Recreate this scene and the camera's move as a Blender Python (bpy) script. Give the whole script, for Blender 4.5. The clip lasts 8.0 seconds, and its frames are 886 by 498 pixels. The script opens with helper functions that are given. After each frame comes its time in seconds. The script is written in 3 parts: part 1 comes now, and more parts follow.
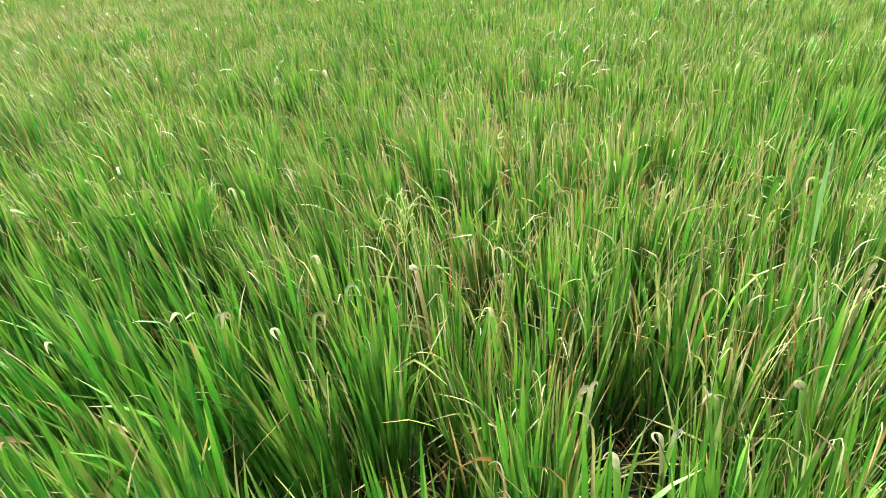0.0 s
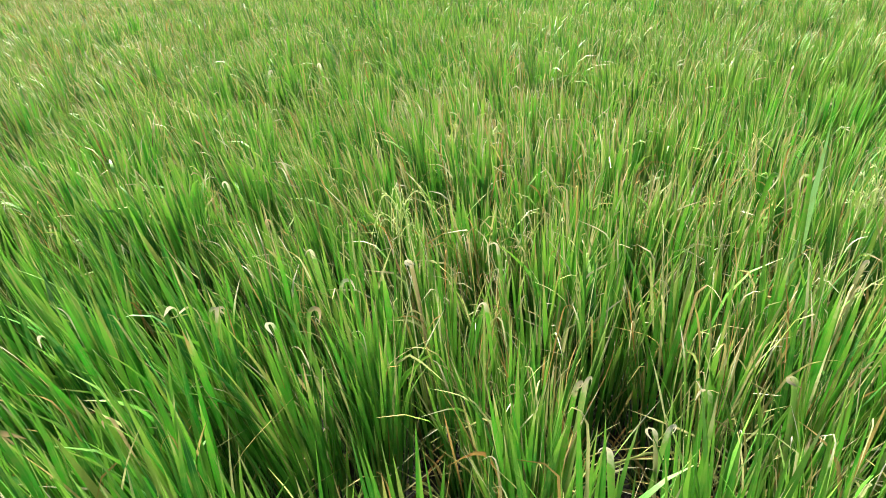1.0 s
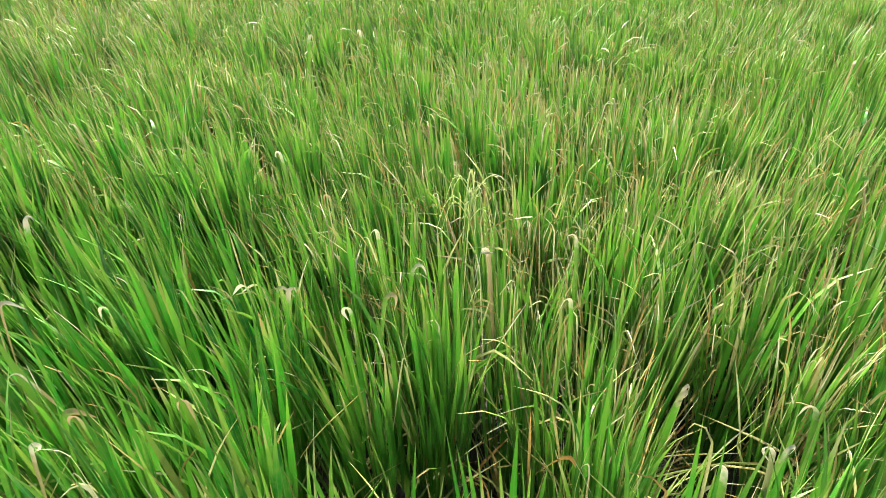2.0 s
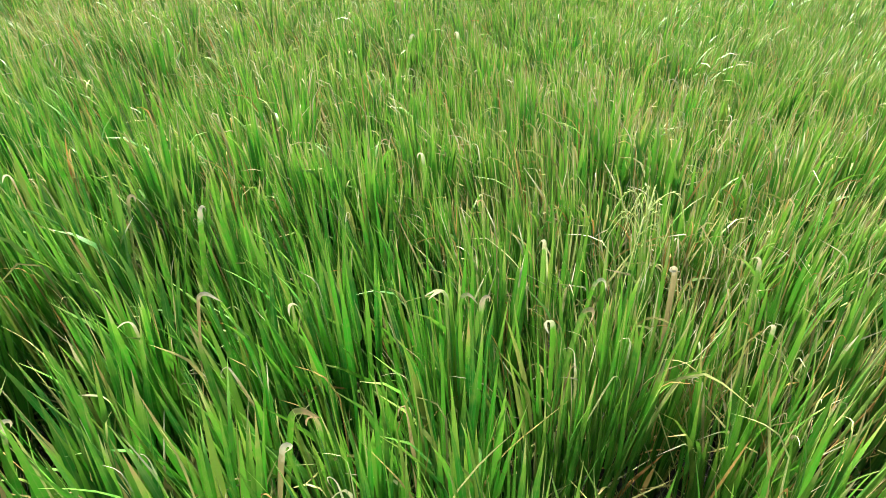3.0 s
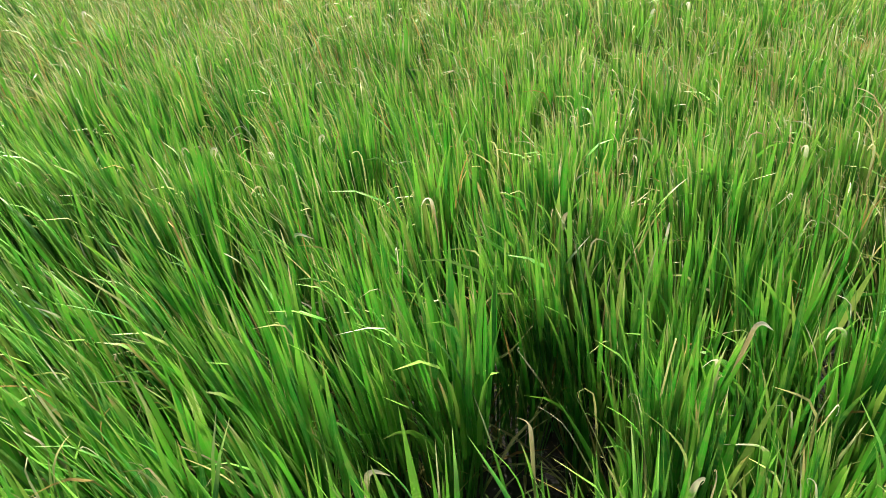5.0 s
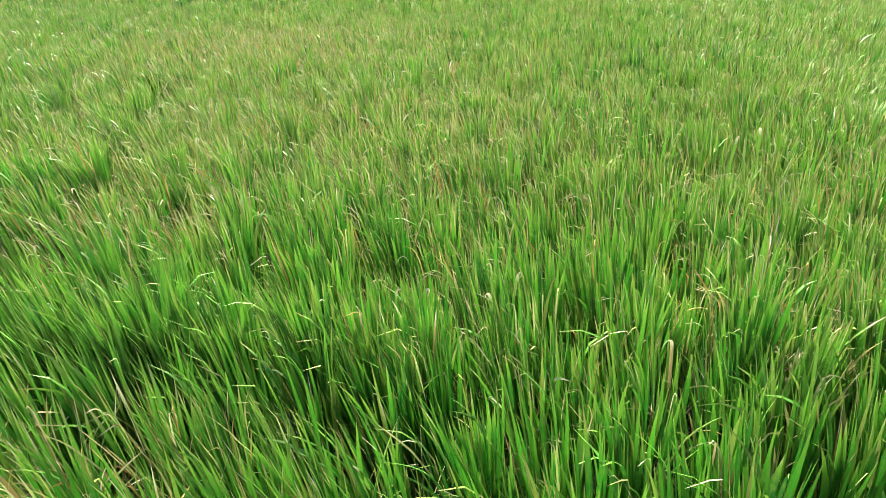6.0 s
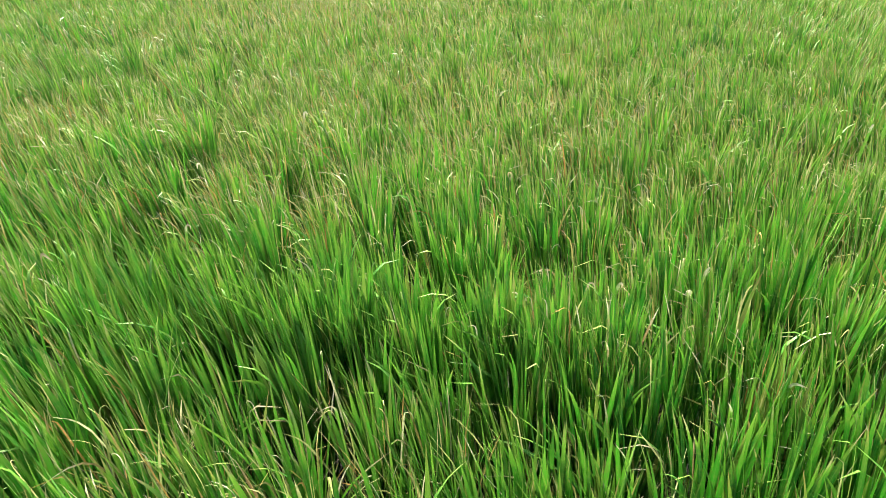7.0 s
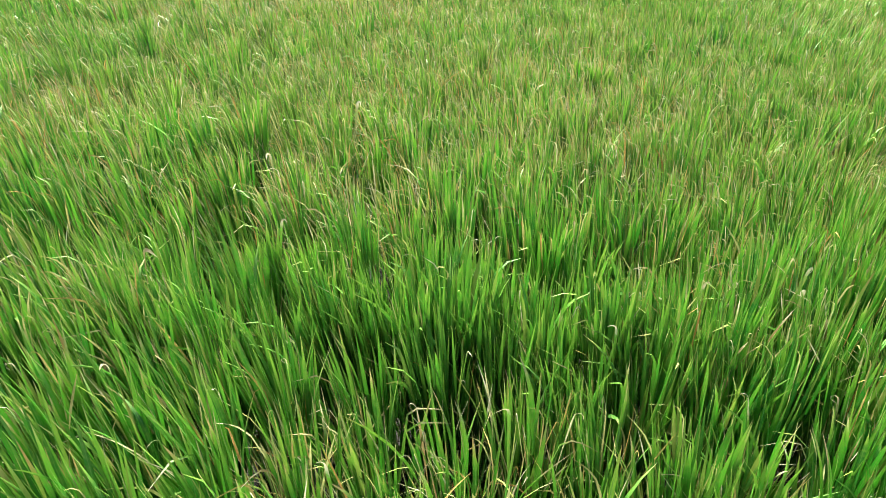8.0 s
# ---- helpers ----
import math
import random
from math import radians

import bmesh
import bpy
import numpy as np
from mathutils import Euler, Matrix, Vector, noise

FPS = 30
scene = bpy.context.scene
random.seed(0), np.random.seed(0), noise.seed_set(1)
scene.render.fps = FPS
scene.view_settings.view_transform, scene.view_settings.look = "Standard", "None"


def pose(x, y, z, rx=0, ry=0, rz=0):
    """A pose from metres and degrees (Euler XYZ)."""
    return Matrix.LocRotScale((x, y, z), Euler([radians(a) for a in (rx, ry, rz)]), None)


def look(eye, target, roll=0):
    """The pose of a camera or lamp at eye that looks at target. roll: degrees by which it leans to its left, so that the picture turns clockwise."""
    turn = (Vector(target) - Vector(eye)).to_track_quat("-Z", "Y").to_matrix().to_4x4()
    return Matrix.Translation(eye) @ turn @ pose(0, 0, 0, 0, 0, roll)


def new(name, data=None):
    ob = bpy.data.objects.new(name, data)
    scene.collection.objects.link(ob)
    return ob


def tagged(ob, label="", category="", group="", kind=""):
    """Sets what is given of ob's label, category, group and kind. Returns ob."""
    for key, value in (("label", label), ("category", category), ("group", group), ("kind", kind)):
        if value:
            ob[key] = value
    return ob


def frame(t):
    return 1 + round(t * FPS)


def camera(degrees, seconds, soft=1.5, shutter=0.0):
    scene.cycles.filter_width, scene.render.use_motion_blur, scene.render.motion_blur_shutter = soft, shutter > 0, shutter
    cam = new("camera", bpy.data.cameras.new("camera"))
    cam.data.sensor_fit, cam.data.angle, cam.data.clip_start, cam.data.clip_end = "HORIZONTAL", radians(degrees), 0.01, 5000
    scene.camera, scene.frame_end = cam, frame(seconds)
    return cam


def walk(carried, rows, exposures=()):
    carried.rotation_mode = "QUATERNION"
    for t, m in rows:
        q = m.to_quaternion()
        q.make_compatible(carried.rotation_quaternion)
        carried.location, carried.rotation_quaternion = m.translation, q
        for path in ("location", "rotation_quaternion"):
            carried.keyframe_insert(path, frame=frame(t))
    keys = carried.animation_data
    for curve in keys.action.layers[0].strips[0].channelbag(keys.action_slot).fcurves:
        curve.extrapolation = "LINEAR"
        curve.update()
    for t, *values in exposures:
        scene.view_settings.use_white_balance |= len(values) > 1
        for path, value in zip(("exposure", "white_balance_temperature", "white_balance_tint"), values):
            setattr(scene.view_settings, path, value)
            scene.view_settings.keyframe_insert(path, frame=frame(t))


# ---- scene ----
cam = camera(72.0, 8.0, soft=0.7)

PATH = [
    (0, (-0.014, -0.063, 1.646), (-0.025, 1.704, 0.71), -3.0),
    (0.5, (-0.01, -0.062, 1.642), (-0.003, 1.703, 0.7), -2.9),
    (1, (-0.019, -0.062, 1.648), (-0.009, 1.696, 0.695), -2.4),
    (1.2, (-0.02, -0.066, 1.646), (-0.007, 1.693, 0.693), -2.8),
    (2.3, (-0.329, 0.035, 1.647), (-0.292, 1.74, 0.602), 2.7),
    (2.5, (-0.413, 0.018, 1.658), (-0.358, 1.729, 0.622), 3.5),
    (3, (-0.611, 0.035, 1.642), (-0.643, 1.75, 0.614), 3.5),
    (3.5, (-0.866, 0.089, 1.662), (-0.845, 1.766, 0.571), 1.2),
    (4, (-1.091, 0.082, 1.669), (-1.159, 1.743, 0.558), 2.2),
    (4.2, (-1.208, 0.073, 1.673), (-1.266, 1.746, 0.578), 0.1),
    (4.5, (-1.388, 0.074, 1.69), (-1.4, 1.675, 0.493), -2.2),
    (5, (-1.669, 0.093, 1.698), (-1.836, 1.739, 0.576), -1.9),
    (5.2, (-1.808, 0.109, 1.708), (-2.016, 1.785, 0.638), -4.0),
    (6.3, (-2.702, 0.001, 2.014), (-2.685, 1.791, 1.123), 0.7),
    (6.5, (-2.821, 0.021, 2.003), (-2.825, 1.804, 1.096), 2.5),
    (6.8, (-3.009, 0.073, 1.962), (-3.045, 1.838, 1.022), 1.0),
    (7, (-3.135, 0.115, 1.985), (-3.177, 1.851, 0.993), 0.4),
    (7.5, (-3.429, 0.119, 1.989), (-3.366, 1.844, 0.979), 3.6),
    (7.7, (-3.548, 0.121, 2.01), (-3.424, 1.83, 0.979), 3.3),
    (8, (-3.699, 0.142, 2.002), (-3.593, 1.855, 0.975), 3.4),
]
walk(cam, [(t, look(eye, target, roll)) for t, eye, target, roll in PATH])

# ---- world, sun, exposure ----
scene.view_settings.exposure = 2.68
world = bpy.data.worlds.new("sky")
scene.world = world
world.use_nodes = True
wn = world.node_tree
sky = wn.nodes.new("ShaderNodeTexSky")
sky.sky_type = "NISHITA"
sky.sun_disc = False
SUN_UP, SUN_ROUND = radians(50), radians(-16)
sky.sun_elevation, sky.sun_rotation = SUN_UP, SUN_ROUND
sky.air_density, sky.dust_density, sky.ozone_density = 0.9, 5.5, 0.8
wn.links.new(sky.outputs["Color"], wn.nodes["Background"].inputs["Color"])
wn.nodes["Background"].inputs["Strength"].default_value = 0.075
sun = new("sun", bpy.data.lights.new("sun", "SUN"))
sun.data.energy, sun.data.angle, sun.data.color = 5.0, radians(12), (1.0, 0.97, 0.92)
sun_way = Vector((math.sin(SUN_ROUND) * math.cos(SUN_UP), math.cos(SUN_ROUND) * math.cos(SUN_UP), math.sin(SUN_UP)))
sun.matrix_world = look(sun_way * 30, (0, 0, 0))


# ---- materials ----
def nodes_of(name):
    mat = bpy.data.materials.new(name)
    mat.use_nodes = True
    nt = mat.node_tree
    nt.nodes.clear()
    return mat, nt


def node(nt, kind, **values):
    n = nt.nodes.new(kind)
    for key, value in values.items():
        n.inputs[key].default_value = value
    return n


def ramp(nt, stops, fac):
    n = nt.nodes.new("ShaderNodeValToRGB")
    while len(n.color_ramp.elements) < len(stops):
        n.color_ramp.elements.new(0.5)
    for e, (at, c) in zip(n.color_ramp.elements, stops):
        e.position, e.color = at, (*c, 1)
    nt.links.new(fac, n.inputs["Fac"])
    return n.outputs["Color"]


def maths(nt, op, a, b=0.0, c=0.0, clamp=False):
    n = nt.nodes.new("ShaderNodeMath")
    n.operation, n.use_clamp = op, clamp
    for i, v in enumerate((a, b, c)):
        if isinstance(v, (int, float)):
            n.inputs[i].default_value = v
        else:
            nt.links.new(v, n.inputs[i])
    return n.outputs[0]


def mixed(nt, fac, a, b, blend="MIX"):
    n = nt.nodes.new("ShaderNodeMix")
    n.data_type, n.blend_type = "RGBA", blend
    for sock, v in ((n.inputs["Factor"], fac), (n.inputs["A"], a), (n.inputs["B"], b)):
        if isinstance(v, (int, float)):
            sock.default_value = v
        elif isinstance(v, tuple):
            sock.default_value = (*v, 1)
        else:
            nt.links.new(v, sock)
    return n.outputs["Result"]


def noise_of(nt, scale, detail=3.0, vector=None):
    n = node(nt, "ShaderNodeTexNoise", Scale=scale, Detail=detail)
    if vector is not None:
        nt.links.new(vector, n.inputs["Vector"])
    return n.outputs["Fac"]


def blade_random(nt):
    """One random number for each blade, whether it is an object or an island of a mesh, and a second one."""
    info = nt.nodes.new("ShaderNodeObjectInfo")
    geo = nt.nodes.new("ShaderNodeNewGeometry")
    r = maths(nt, "FRACT", maths(nt, "ADD", info.outputs["Random"], geo.outputs["Random Per Island"]))
    return r, maths(nt, "FRACT", maths(nt, "MULTIPLY", r, 37.7)), geo.outputs["Position"]


def leaf_shader(nt, colour, translucent, rough, bump_from, spec=0.35):
    out = nt.nodes.new("ShaderNodeOutputMaterial")
    bump = node(nt, "ShaderNodeBump", Strength=0.25, Distance=0.001)
    nt.links.new(bump_from, bump.inputs["Height"])
    face = node(nt, "ShaderNodeBsdfPrincipled", Roughness=rough)
    face.inputs["Specular IOR Level"].default_value = spec
    nt.links.new(colour, face.inputs["Base Color"])
    nt.links.new(bump.outputs["Normal"], face.inputs["Normal"])
    thru = nt.nodes.new("ShaderNodeBsdfTranslucent")
    nt.links.new(colour, thru.inputs["Color"])
    mix = node(nt, "ShaderNodeMixShader", Fac=translucent)
    nt.links.new(face.outputs[0], mix.inputs[1])
    nt.links.new(thru.outputs[0], mix.inputs[2])
    nt.links.new(mix.outputs[0], out.inputs["Surface"])


def green_leaf_material(name, share, patch_tone):
    """share: how much of the crop takes the second colour, in patches."""
    mat, nt = nodes_of(name)
    r, r2, place = blade_random(nt)
    uv = nt.nodes.new("ShaderNodeUVMap")
    sep = nt.nodes.new("ShaderNodeSeparateXYZ")
    nt.links.new(uv.outputs["UV"], sep.inputs[0])
    u, v = sep.outputs["X"], sep.outputs["Y"]
    # greens differ by blade; the wide spread also paints blades turned to or from sky
    base = ramp(nt, [(0.0, (0.005, 0.062, 0.007)), (0.25, (0.010, 0.112, 0.007)), (0.5, (0.024, 0.182, 0.008)), (0.72, (0.048, 0.235, 0.011)),
                     (0.88, (0.082, 0.250, 0.017)), (0.95, (0.150, 0.210, 0.030)), (1.0, (0.180, 0.180, 0.050))], r)
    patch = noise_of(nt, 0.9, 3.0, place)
    base = mixed(nt, maths(nt, "MULTIPLY_ADD", patch, 2.4, share - 1.2, clamp=True), base, patch_tone)
    tufts = noise_of(nt, 4.5, 2.0, place)
    base = mixed(nt, maths(nt, "MULTIPLY_ADD", tufts, 2.4, -1.25, clamp=True), base, (0.075, 0.235, 0.015))
    base = mixed(nt, maths(nt, "MULTIPLY_ADD", tufts, -2.0, 0.75, clamp=True), base, (0.015, 0.108, 0.010))
    # pale midrib and fine veins
    off = maths(nt, "ABSOLUTE", maths(nt, "SUBTRACT", u, 0.5))
    rib = maths(nt, "LESS_THAN", off, 0.06)
    vein = maths(nt, "SINE", maths(nt, "MULTIPLY", u, 56.0))
    base = mixed(nt, maths(nt, "MULTIPLY", rib, 0.35), base, (0.126, 0.202, 0.059))
    base = mixed(nt, maths(nt, "MULTIPLY_ADD", vein, 0.05, 0.05), base, (0.008, 0.042, 0.004))
    # the outer end of a blade yellows first, with light on the tips painted in, then withers to tan from the tip down
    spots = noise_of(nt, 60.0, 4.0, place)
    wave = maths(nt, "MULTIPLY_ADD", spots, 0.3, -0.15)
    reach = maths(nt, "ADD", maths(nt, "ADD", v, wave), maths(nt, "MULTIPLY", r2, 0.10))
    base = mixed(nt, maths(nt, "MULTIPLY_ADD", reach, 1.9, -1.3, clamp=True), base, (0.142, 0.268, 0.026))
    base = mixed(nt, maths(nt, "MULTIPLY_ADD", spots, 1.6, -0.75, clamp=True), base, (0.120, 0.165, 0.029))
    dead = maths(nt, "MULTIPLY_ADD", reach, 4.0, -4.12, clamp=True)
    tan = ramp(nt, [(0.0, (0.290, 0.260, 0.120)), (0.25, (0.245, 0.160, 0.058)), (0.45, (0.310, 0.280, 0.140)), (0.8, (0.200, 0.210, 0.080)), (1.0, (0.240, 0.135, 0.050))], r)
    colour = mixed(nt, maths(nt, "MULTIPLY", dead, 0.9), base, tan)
    leaf_shader(nt, colour, 0.22, 0.50, vein, 0.42)
    return mat


def dry_leaf_material():
    mat, nt = nodes_of("dry_rice_leaf")
    r, r2, place = blade_random(nt)
    uv = nt.nodes.new("ShaderNodeUVMap")
    sep = nt.nodes.new("ShaderNodeSeparateXYZ")
    nt.links.new(uv.outputs["UV"], sep.inputs[0])
    base = ramp(nt, [(0.0, (0.215, 0.110, 0.034)), (0.14, (0.245, 0.175, 0.055)), (0.35, (0.250, 0.235, 0.080)), (0.6, (0.310, 0.310, 0.130)),
                     (0.85, (0.165, 0.225, 0.050)), (1.0, (0.400, 0.390, 0.220))], r)
    spots = noise_of(nt, 45.0, 4.0, place)
    base = mixed(nt, maths(nt, "MULTIPLY_ADD", spots, 1.8, -0.75, clamp=True), base, (0.170, 0.155, 0.036))
    vein = maths(nt, "SINE", maths(nt, "MULTIPLY", sep.outputs["X"], 60.0))
    leaf_shader(nt, base, 0.26, 0.7, vein, 0.08)
    return mat


def pale_leaf_material():
    mat, nt = nodes_of("bleached_rice_leaf")
    r, r2, place = blade_random(nt)
    uv = nt.nodes.new("ShaderNodeUVMap")
    sep = nt.nodes.new("ShaderNodeSeparateXYZ")
    nt.links.new(uv.outputs["UV"], sep.inputs[0])
    tip = ramp(nt, [(0.0, (0.35, 0.315, 0.195)), (0.45, (0.43, 0.405, 0.285)), (0.75, (0.31, 0.265, 0.15)), (1.0, (0.26, 0.18, 0.09))], r)
    low = ramp(nt, [(0.0, (0.060, 0.190, 0.012)), (0.5, (0.095, 0.200, 0.028)), (0.8, (0.190, 0.190, 0.080)), (1.0, (0.220, 0.145, 0.060))], r2)
    spots = noise_of(nt, 70.0, 4.0, place)
    up = maths(nt, "MULTIPLY_ADD", maths(nt, "MULTIPLY_ADD", spots, 0.3, sep.outputs["Y"]), 6.0, -5.0, clamp=True)
    base = mixed(nt, up, low, tip)
    base = mixed(nt, maths(nt, "MULTIPLY_ADD", spots, 1.8, -0.9, clamp=True), base, (0.218, 0.143, 0.063))
    vein = maths(nt, "SINE", maths(nt, "MULTIPLY", sep.outputs["X"], 60.0))
    leaf_shader(nt, base, 0.26, 0.6, vein, 0.15)
    return mat


def seed_material():
    mat, nt = nodes_of("pale_green_grain")
    r, r2, place = blade_random(nt)
    base = ramp(nt, [(0.0, (0.40, 0.48, 0.20)), (0.6, (0.48, 0.53, 0.26)), (1.0, (0.54, 0.56, 0.33))], r)
    leaf_shader(nt, base, 0.6, 0.6, noise_of(nt, 300.0, 2.0, place))
    return mat


def mud_material():
    mat, nt = nodes_of("wet_mud")
    geo = nt.nodes.new("ShaderNodeNewGeometry")
    place = geo.outputs["Position"]
    big, fine = noise_of(nt, 1.3, 5.0, place), noise_of(nt, 40.0, 6.0, place)
    base = ramp(nt, [(0.25, (0.0083, 0.0066, 0.0039)), (0.55, (0.0165, 0.0132, 0.0077)), (0.8, (0.0264, 0.0220, 0.0138))],
                maths(nt, "MULTIPLY_ADD", fine, 0.5, maths(nt, "MULTIPLY", big, 0.5)))
    out = nt.nodes.new("ShaderNodeOutputMaterial")
    bump = node(nt, "ShaderNodeBump", Strength=0.7, Distance=0.02)
    nt.links.new(fine, bump.inputs["Height"])
    face = nt.nodes.new("ShaderNodeBsdfPrincipled")
    nt.links.new(base, face.inputs["Base Color"])
    nt.links.new(maths(nt, "MULTIPLY_ADD", big, 0.4, 0.6), face.inputs["Roughness"])
    nt.links.new(bump.outputs["Normal"], face.inputs["Normal"])
    nt.links.new(face.outputs[0], out.inputs["Surface"])
    return mat


# the patch colour gets yellower and paler for crop farther away
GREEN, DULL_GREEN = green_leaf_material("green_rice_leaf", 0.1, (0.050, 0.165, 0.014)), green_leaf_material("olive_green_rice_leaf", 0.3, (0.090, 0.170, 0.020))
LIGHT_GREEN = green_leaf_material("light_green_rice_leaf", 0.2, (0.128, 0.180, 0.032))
DRY, SEED, MUD, PALE = dry_leaf_material(), seed_material(), mud_material(), pale_leaf_material()
GREEN_SLOT, DRY_SLOT, PALE_SLOT = 0, 1, 2
rng = np.random.default_rng(11)


# ---- blades ----
def blade_arrays(n, base, turn, lean, bend, knee, soft, length, width, twist, s, fold=0.0, taper=0.27):
    """Spines that rise from base, lean by lean (radians) towards turn and bow by bend more round the knee (a share of the length).
    s: the shares of the length at which the rings lie. Returns the points (n, rings, columns, 3); the last ring is the tip."""
    angle = lean[:, None] + bend[:, None] / (1 + np.exp(-(s[None] - knee[:, None]) / soft[:, None]))
    angle = angle - (bend / (1 + np.exp(knee / soft)))[:, None]
    mid = (angle[:, 1:] + angle[:, :-1]) / 2
    step = length[:, None] * np.diff(s)[None]
    out = np.concatenate([np.zeros((n, 1)), np.cumsum(np.sin(mid) * step, 1)], 1)
    up = np.concatenate([np.zeros((n, 1)), np.cumsum(np.cos(mid) * step, 1)], 1)
    c, d = np.cos(turn)[:, None], np.sin(turn)[:, None]
    spine = base[:, None, :] + np.stack([out * c, out * d, up], 2)
    along = np.stack([np.sin(angle) * c, np.sin(angle) * d, np.cos(angle)], 2)
    side = np.stack([-d + 0 * angle, c + 0 * angle, 0 * angle], 2)
    face = np.cross(along, side)
    roll = twist[:, None] * s[None]
    side, face = side * np.cos(roll)[..., None] + face * np.sin(roll)[..., None], face * np.cos(roll)[..., None] - side * np.sin(roll)[..., None]
    shape = np.where(s < 0.3, 0.62 + 0.38 * np.sin(s / 0.3 * np.pi / 2), np.minimum(1.0, (1.0 - s) / taper) ** 0.85)
    half = (width[:, None] * shape[None] / 2)[..., None]
    if fold:
        return np.stack([spine - side * half, spine + face * half * fold, spine + side * half], 2)
    return np.stack([spine - side * half, spine + side * half], 2)


def blade_mesh(name, groups, green=GREEN):
    """One mesh of many blades. groups: points, as blade_arrays returns them, material slots, one for each blade, the rings' shares,
    and how far each blade has withered from its tip (1: hardly)."""
    co, loops, sizes, uvs, slots, at = [], [], [], [], [], 0
    for pts, slot, s, fade in groups:
        n, rings, cols, _ = pts.shape
        body = pts[:, :-1].reshape(n, -1, 3)
        tip = pts[:, -1].mean(1, keepdims=True)
        co.append(np.concatenate([body, tip], 1).reshape(-1, 3))
        per = (rings - 1) * cols + 1
        u = np.linspace(0, 1, cols)
        vert_uv = np.array([(u[j], s[i]) for i in range(rings - 1) for j in range(cols)] + [(0.5, 1.0)])
        faces = []
        for i in range(rings - 2):
            for j in range(cols - 1):
                a = i * cols + j
                faces.append((a, a + 1, a + cols + 1, a + cols))
        a = (rings - 2) * cols
        faces += [(a + j, a + j + 1, per - 1) for j in range(cols - 1)]
        flat = np.array([k for f in faces for k in f])
        loops.append((flat[None] + at + (np.arange(n) * per)[:, None]).ravel())
        sizes.append(np.tile([len(f) for f in faces], n))
        uvs.append((vert_uv[flat][None] * np.stack([np.ones(n), fade], 1)[:, None]).reshape(-1, 2))
        slots.append(np.repeat(slot, len(faces)))
        at += n * per
    co, loops, sizes, uvs, slots = (np.concatenate(a) for a in (co, loops, sizes, uvs, slots))
    me = bpy.data.meshes.new(name)
    me.vertices.add(len(co))
    me.vertices.foreach_set("co", co.astype(np.float32).ravel())
    me.loops.add(len(loops))
    me.loops.foreach_set("vertex_index", loops.astype(np.int32))
    me.polygons.add(len(sizes))
    me.polygons.foreach_set("loop_start", (np.cumsum(sizes) - sizes).astype(np.int32))
    me.polygons.foreach_set("loop_total", sizes.astype(np.int32))
    me.polygons.foreach_set("material_index", slots.astype(np.int32))
    me.polygons.foreach_set("use_smooth", np.ones(len(sizes), bool))
    layer = me.uv_layers.new(name="UVMap")
    me.update(calc_edges=True)
    layer.data.foreach_set("uv", uvs.astype(np.float32).ravel())
    me.materials.append(green)
    me.materials.append(DRY)
    me.materials.append(PALE)
    me.validate()
    return me


# ---- how the field varies ----
def spot(x, y, cx, cy, r):
    return np.exp(-((x - cx) ** 2 + (y - cy) ** 2) / r ** 2)


def smooth_noise(x, y, size, seed):
    return np.array([noise.noise(Vector((a / size + seed, b / size - seed, seed * 0.37))) for a, b in zip(x, y)])


def dryness(x, y):
    """Share of withered leaves, 0 to 1: withered spots in the crop."""
    d = 0.10 + 0.12 * np.clip((y - 0.8) / 3.0, 0, 1) + 0.10 * smooth_noise(x, y, 0.7, 3.1)
    for cx, cy, r, k in ((0.56, 0.94, 0.22, 0.6), (0.45, 0.95, 0.5, 0.12), (0.12, 1.17, 0.30, 0.22), (0.06, 1.56, 0.25, 0.25), (-2.48, 4.76, 1.5, 0.16),
                         (-1.06, 0.77, 0.25, 0.25), (-3.40, 1.23, 0.2, 0.5), (-1.33, 1.93, 0.4, 0.3), (-2.39, 2.89, 0.6, 0.1),
                         (-4.74, 8.09, 2.0, 0.35), (-2.19, 1.40, 0.14, 0.3), (-4.64, 1.58, 0.25, 0.25), (-5.68, 3.70, 0.5, 0.3),
                         (-3.95, 2.91, 0.4, 0.25), (-3.93, 1.19, 0.24, 0.5), (-3.56, 1.04, 0.15, 0.45), (-2.69, 1.13, 0.12, 0.5), (-2.89, 3.43, 1.2, 0.05), (-4.59, 3.86, 1.4, 0.08), (0.02, 2.24, 1.1, 0.16), (0.33, 1.37, 0.6, 0.08), (0.81, 2.92, 1.2, 0.10), (0.85, 1.76, 0.5, 0.14)):
        d = d + 0.8 * k * spot(x, y, cx, cy, r)
    return np.clip(d - 0.10 * lushness(x, y), 0.02, 0.8)


def lushness(x, y):
    """Stretches of the crop with broad, healthy leaves, 0 to 1."""
    f = 0 * x
    for cx, cy, r in ((-1.70, 0.87, 0.6), (-1.15, 1.42, 0.5), (-1.42, 2.03, 0.5), (-3.27, 1.91, 0.7), (-0.96, 0.82, 0.4), (-4.15, 1.78, 0.5), (2.04, 2.96, 0.7)):
        f = f + spot(x, y, cx, cy, r)
    return np.minimum(f, 1.0)


def height(x, y):
    """Height of the hills, which stand a hand higher in some clumps than in others."""
    return 0.87 + 0.06 * smooth_noise(x, y, 0.55, 7.7) + 0.06 * smooth_noise(x, y, 0.27, 4.3) + 0.02 * lushness(x, y)


